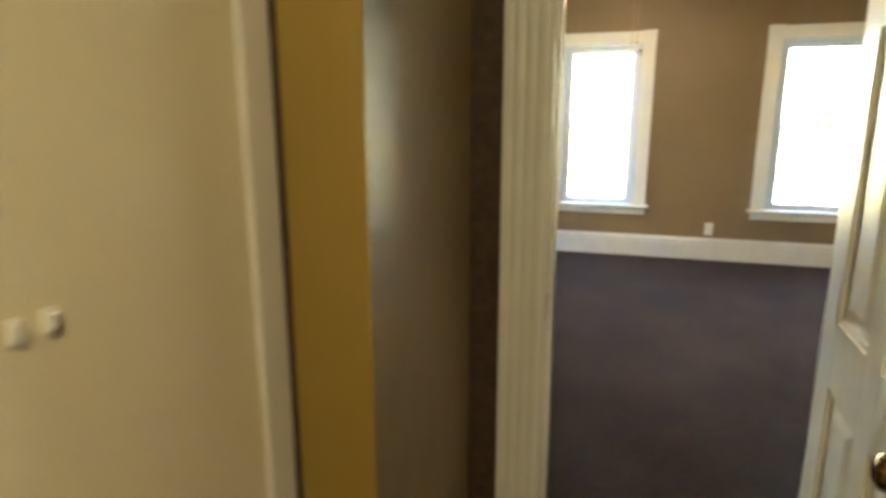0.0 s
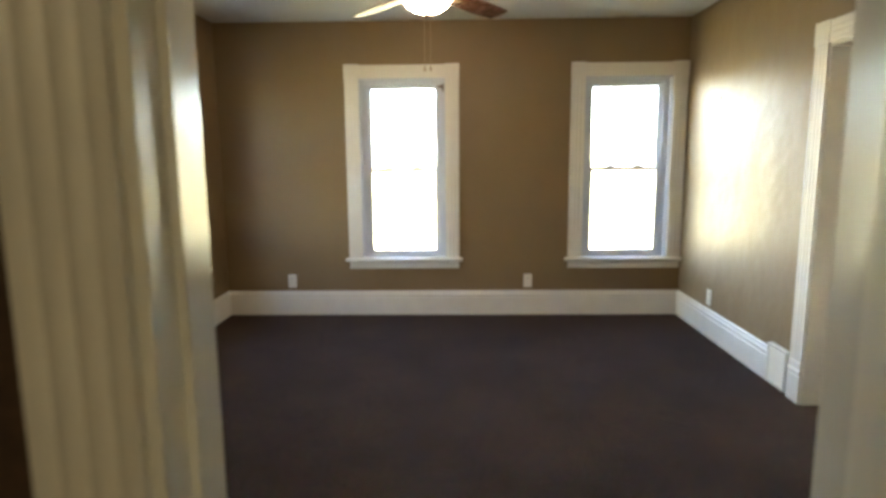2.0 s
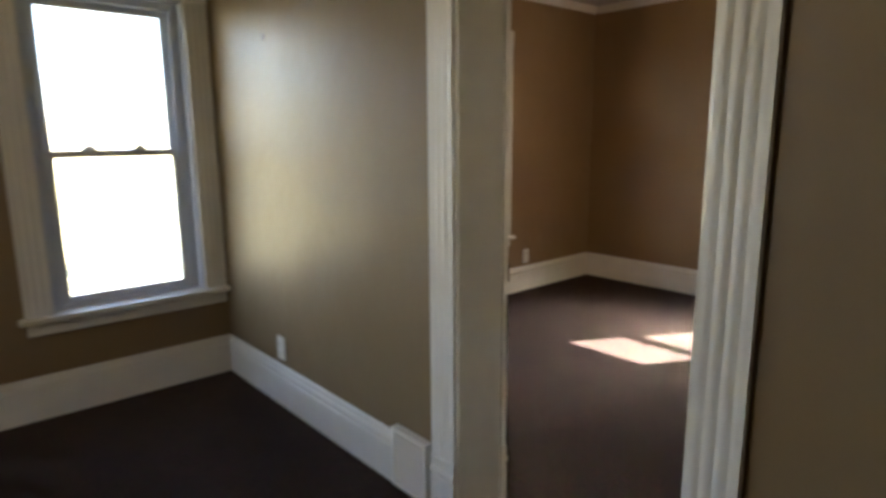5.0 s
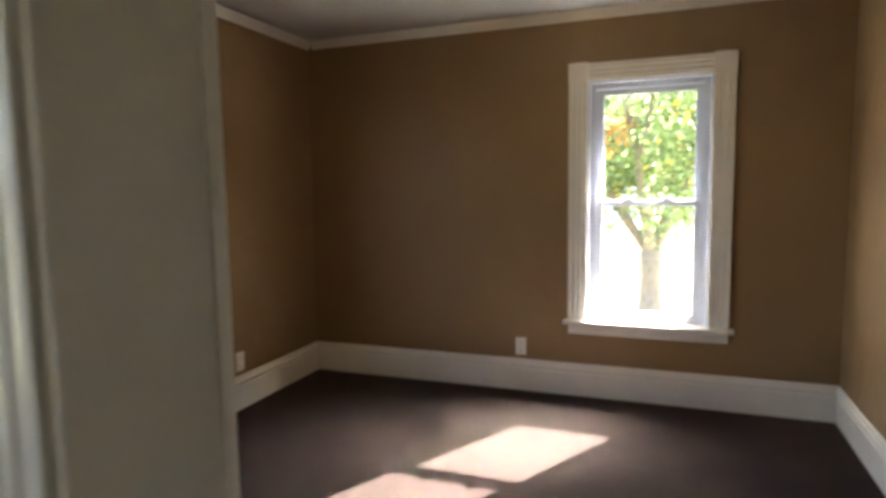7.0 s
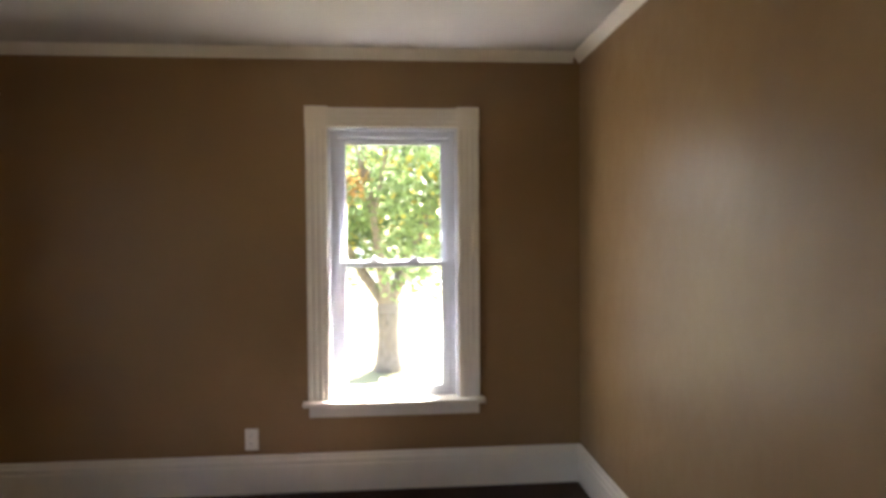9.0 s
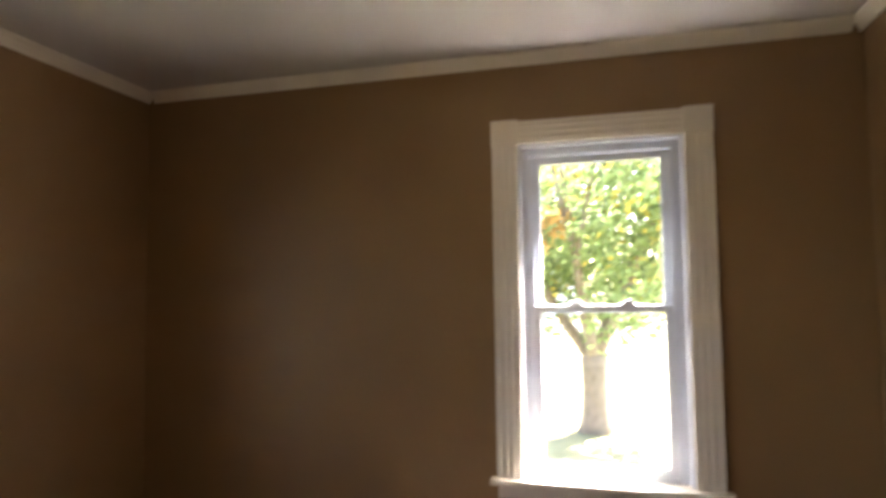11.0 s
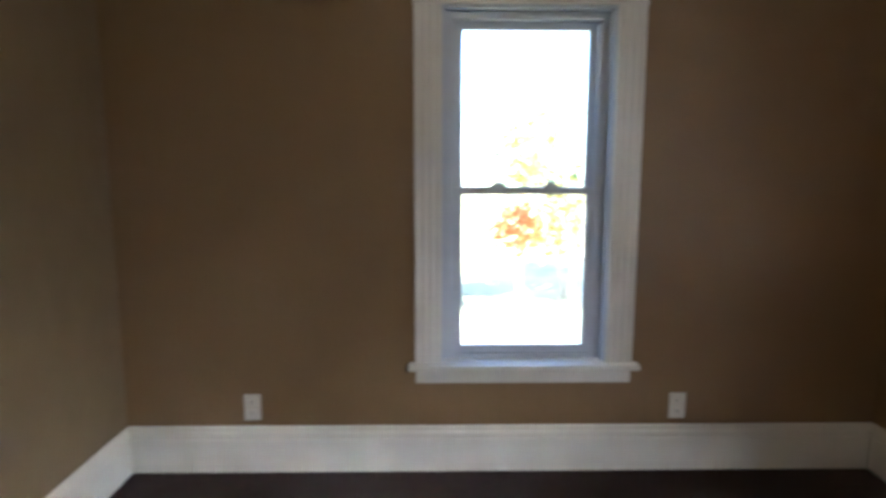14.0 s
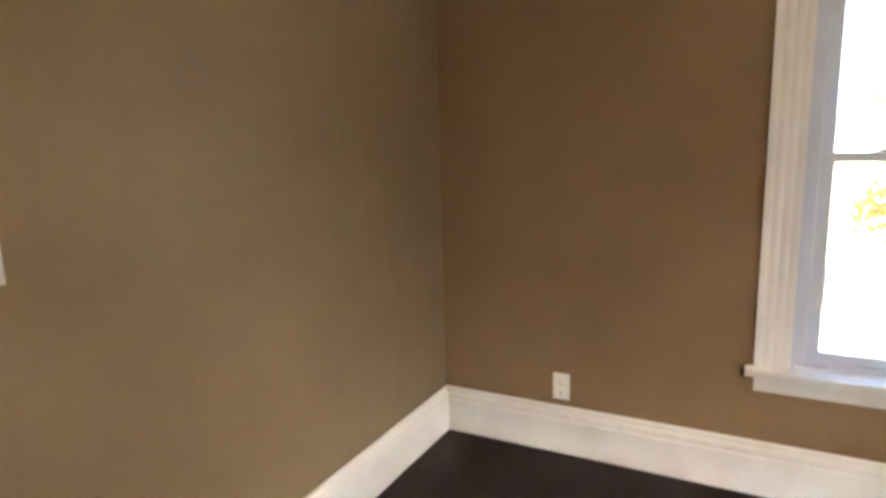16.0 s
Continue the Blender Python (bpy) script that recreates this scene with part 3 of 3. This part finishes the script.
for a in (55, 127, 199, 271, 343):
    piv = Matrix.Rotation(radians(a), 4, "Z")
    bm = bmesh.new()
    outline = []
    for i in range(13):
        s = i / 12
        outline.append((0.20 + 0.49 * s, 0.052 + 0.016 * math.sin(math.pi * min(1, s * 0.8))))
    tip = [(0.69 + 0.022 * math.cos(b), 0.060 * math.sin(b)) for b in [math.pi / 2 - math.pi * k / 8 for k in range(1, 8)]]
    ring = outline + tip + [(x, -y) for x, y in reversed(outline)]
    prism(bm, ring, (0, 0, 0), (1, 0, 0), (0, 1, 0), (0, 0, 0.007))
    bmesh.ops.transform(bm, matrix=piv @ Matrix.Translation((0, 0, 2.180)) @ Matrix.Rotation(radians(-12), 4, "X"), verts=bm.verts)
    bl = part("blade", bm, BLADE, fan, "dark walnut fan blade")
    bm = bmesh.new()
    box(bm, 0.09, 0.25, -0.018, 0.018, 2.172, 2.180, 0.002)
    box(bm, 0.22, 0.27, -0.035, 0.035, 2.170, 2.176, 0.002)
    bmesh.ops.transform(bm, matrix=piv, verts=bm.verts)
    part("bracket", bm, BRONZE, bl)
for dx, zl in ((-0.012, 1.80), (0.018, 1.80)):
    bm = bmesh.new()
    spin(bm, [(0.0015, zl), (0.0015, 2.165)], (dx, -0.06, 0), 8)
    spin(bm, [(0.002, zl + 0.002), (0.006, zl - 0.006), (0.006, zl - 0.016), (0.002, zl - 0.022)], (dx, -0.06, 0), 10)
    box(bm, dx - 0.002, dx + 0.002, -0.109, -0.058, 2.160, 2.164)
    part("pull_chain", bm, CHAIN, fan, "thin brass pull chain")


# ---- ceiling lights ----
def dome(name, x, y, top, mat, label):
    d = holder(name, pose(x, y, top), label, "ceiling light")
    bm = bmesh.new()
    spin(bm, [(0.175, 0.0), (0.180, -0.012), (0.172, -0.026), (0.150, -0.028)])
    part("base_ring", bm, BRONZE, d, smooth=True)
    bm = bmesh.new()
    spin(bm, [(0.168, -0.026), (0.160, -0.055), (0.130, -0.085), (0.085, -0.105), (0.03, -0.115), (0.004, -0.116)])
    part("glass_dome", bm, mat, d, "glowing opal glass dome", True)


dome("ceiling_light", 1.86, -1.72, B_H, DOME, "flush opal glass ceiling light, switched on")
dome("ceiling_light", -1.75, -6.75, A_H, HALLGLASS, "flush glass hall ceiling light, switched on")

# small marks on the wall
bm = bmesh.new()
spin(bm, [(0.018, 0.0), (0.015, -0.003), (0.003, -0.003)], (0, -0.647, 1.771), 12, "X")
solid("wall_anchor", bm, BRONZE, "small dark screw anchor in the tan wall", "fixing")
bm = bmesh.new()
box(bm, W1 + 0.30, W1 + 0.345, -0.05, 0.0, 1.93, 1.945, 0.003)
box(bm, W1 + 0.335, W1 + 0.35, -0.03, 0.0, 1.90, 1.96, 0.003)
solid("curtain_bracket", bm, BRONZE, "small dark metal curtain bracket on the window casing", "bracket")

# ---- outdoors ----
bm = bmesh.new()
bmesh.ops.create_grid(bm, x_segments=8, y_segments=8, size=900, matrix=Matrix.Translation((0, 0, GROUND)))
solid("ground", bm, GRASS, "sunlit mown lawn", "lawn", "structure")
bm = bmesh.new()
box(bm, 24, 31, -300, 300, GROUND + 0.004, GROUND + 0.03)
solid("road", bm, ASPHALT, "grey asphalt street beyond the lawn", "road", "structure")


def limb(bm, p, q, r0, r1, steps=8):
    p, q = Vector(p), Vector(q)
    rot = (q - p).to_track_quat("Z", "Y").to_matrix()
    rings = []
    for c, r in ((p, r0), (p.lerp(q, 0.5) + Vector((random.uniform(-1, 1), random.uniform(-1, 1), 0)) * r0 * 0.2, (r0 + r1) / 2), (q, r1)):
        rings.append([bm.verts.new(c + rot @ Vector((r * math.cos(2 * math.pi * i / steps), r * math.sin(2 * math.pi * i / steps), 0))) for i in range(steps)])
    for a, b in zip(rings, rings[1:]):
        for i in range(steps):
            bm.faces.new((a[i], a[(i + 1) % steps], b[(i + 1) % steps], b[i]))


def leaves(clumps, size, n, parent, mat, label):
    verts, faces = [], []
    for c, r, share in clumps:
        for _ in range(int(n * share)):
            d = Vector((random.gauss(0, 1), random.gauss(0, 1), random.gauss(0, 0.8)))
            d = d.normalized() * r * random.random() ** 0.45
            p = Vector(c) + d
            rot = Euler((random.uniform(-1.2, 1.2), random.uniform(-1.2, 1.2), random.uniform(0, 6.3))).to_matrix()
            s = size * random.uniform(0.6, 1.3)
            k = len(verts)
            for v in ((0, -s, 0), (s * 0.55, 0, s * 0.12), (0, s, 0), (-s * 0.55, 0, s * 0.12)):
                verts.append(p + rot @ Vector(v))
            faces.append((k, k + 1, k + 2, k + 3))
    me = bpy.data.meshes.new("crown")
    me.from_pydata([tuple(v) for v in verts], [], faces)
    me.materials.append(mat)
    ob = new("crown", me)
    ob.parent = parent
    return tagged(ob, label)


def tree(x, y, fork, height, spread, trunk_r, mats, label, n=5000, size=0.09, low=0.5, extra=0):
    t = holder("tree", pose(x, y, GROUND), label, "tree", "garden trees")
    bm = bmesh.new()
    spin(bm, [(trunk_r * 1.5, -0.05), (trunk_r * 1.2, fork * 0.12), (trunk_r * 1.02, fork * 0.35), (trunk_r * 0.98, fork * 0.7), (trunk_r * 1.08, fork), (trunk_r * 0.5, fork * 1.15)], (0, 0, 0), 14)
    ends = []
    for k in range(5):
        a = 2 * math.pi * k / 5 + 0.4
        q = Vector((math.cos(a) * spread * 0.30, math.sin(a) * spread * 0.30, fork + (height - fork) * random.uniform(0.28, 0.42)))
        limb(bm, (0, 0, fork * 0.95), q, trunk_r * 0.55, trunk_r * 0.28)
        for j in range(3):
            b = a + random.uniform(-0.9, 0.9)
            e = q + Vector((math.cos(b) * spread * 0.35, math.sin(b) * spread * 0.35, (height - q.z) * random.uniform(0.1, 0.8)))
            limb(bm, q, e, trunk_r * 0.26, trunk_r * 0.07, 6)
            ends.append(e)
        ends.append(q)
    part("trunk", bm, BARK, t, "grey-brown forked trunk and limbs", True)
    for i, (m, share, lab) in enumerate(mats):
        cl = []
        for _ in range(extra):
            a, q = random.uniform(0, 6.28), spread * 0.75 * random.random() ** 0.5
            cl.append((Vector((math.cos(a) * q, math.sin(a) * q, random.uniform(fork + 0.65, height * 0.92))), spread * random.uniform(0.14, 0.26), share / 40))
        for e in ends:
            if random.random() < 0.85:
                c = e + Vector((random.uniform(-1, 1), random.uniform(-1, 1), random.uniform(-low, 0.6))) * spread * 0.22
                cl.append((c, spread * random.uniform(0.22, 0.36), share / len(ends)))
        leaves(cl, size, n, t, m, lab)
    return t


east_tree = tree(9.2, -2.22, 0.95, 4.7, 2.6, 0.17, [(LEAF_GREEN, 0.92, "green leaves"), (LEAF_YELLOW, 0.08, "yellowing leaves")], "green broadleaf tree with forked trunk on the lawn", 19000, 0.052, 0.9, 34)
leaves([((-1.0, 0.44, 2.70), 0.26, 0.7), ((-0.95, 0.60, 2.5), 0.22, 0.3)], 0.05, 380, east_tree, LEAF_AMBER, "amber turning leaves on one limb")
tree(3.3, 5.0, 0.95, 2.95, 1.1, 0.03, [(LEAF_GREEN, 0.35, "green leaves"), (LEAF_YELLOW, 0.65, "yellow leaves")], "small yellow-green tree on the lawn", 2500, 0.055, 0.5)
tree(7.6, 5.6, 0.9, 4.2, 2.3, 0.10, [(LEAF_GREEN, 0.3, "green leaves"), (LEAF_ORANGE, 0.35, "orange leaves"), (LEAF_YELLOW, 0.35, "yellow leaves")], "orange and yellow autumn tree on the lawn", 7500, 0.075, 0.9, 14)


def shrub(x, y, r, h):
    s = holder("shrub", pose(x, y, GROUND), "orange-red autumn shrub on the lawn", "shrub", "autumn shrubs")
    bm = bmesh.new()
    for k in range(6):
        a = k * 1.05
        limb(bm, (0, 0, -0.03), (math.cos(a) * r * 0.5, math.sin(a) * r * 0.5, h * 0.8), 0.006, 0.003, 6)
    part("stems", bm, BARK, s)
    leaves([((math.cos(k * 1.05) * r * 0.45, math.sin(k * 1.05) * r * 0.45, h * random.uniform(0.62, 0.98)), r * 0.85, 1 / 6) for k in range(6)], 0.05, 900, s, LEAF_ORANGE, "orange-red leaves")


for x, y, r, h in ((2.75, 5.9, 0.45, 1.4), (3.45, 6.1, 0.5, 1.45), (6.4, 5.2, 0.6, 1.2)):
    shrub(x, y, r, h)


def house(x, y, rz, w, d, h, label):
    o = holder("house", pose(x, y, GROUND, 0, 0, rz), label, "house", "houses across the street")
    bm = bmesh.new()
    box(bm, -w / 2, w / 2, -d / 2, d / 2, 0, h)
    part("wall", bm, SIDING, o)
    bm = bmesh.new()
    prism(bm, [(-d / 2 - 0.5, h), (d / 2 + 0.5, h), (0, h + d * 0.32)], (-w / 2 - 0.4, 0, 0), (0, 1, 0), (0, 0, 1), (w + 0.8, 0, 0))
    part("roof", bm, SHINGLE, o)
    for i in range(4):
        cx = -w / 2 + w * (i + 0.5) / 4
        bm = bmesh.new()
        frame_bars(bm, cx - 0.6, cx + 0.6, 1.2, 2.6, 0.1, 0.1, 0.1, -d / 2 - 0.05, -d / 2 + 0.02)
        wd = part("window", bm, TRIM, o)
        bm = bmesh.new()
        box(bm, cx - 0.5, cx + 0.5, -d / 2 - 0.02, -d / 2 - 0.005, 1.3, 2.5)
        part("pane", bm, DARK, wd)


house(42, 6, -90, 14, 9, 3.2, "white sided house across the street")
house(41, -16, -90, 13, 9, 3.2, "white sided house farther along the street")
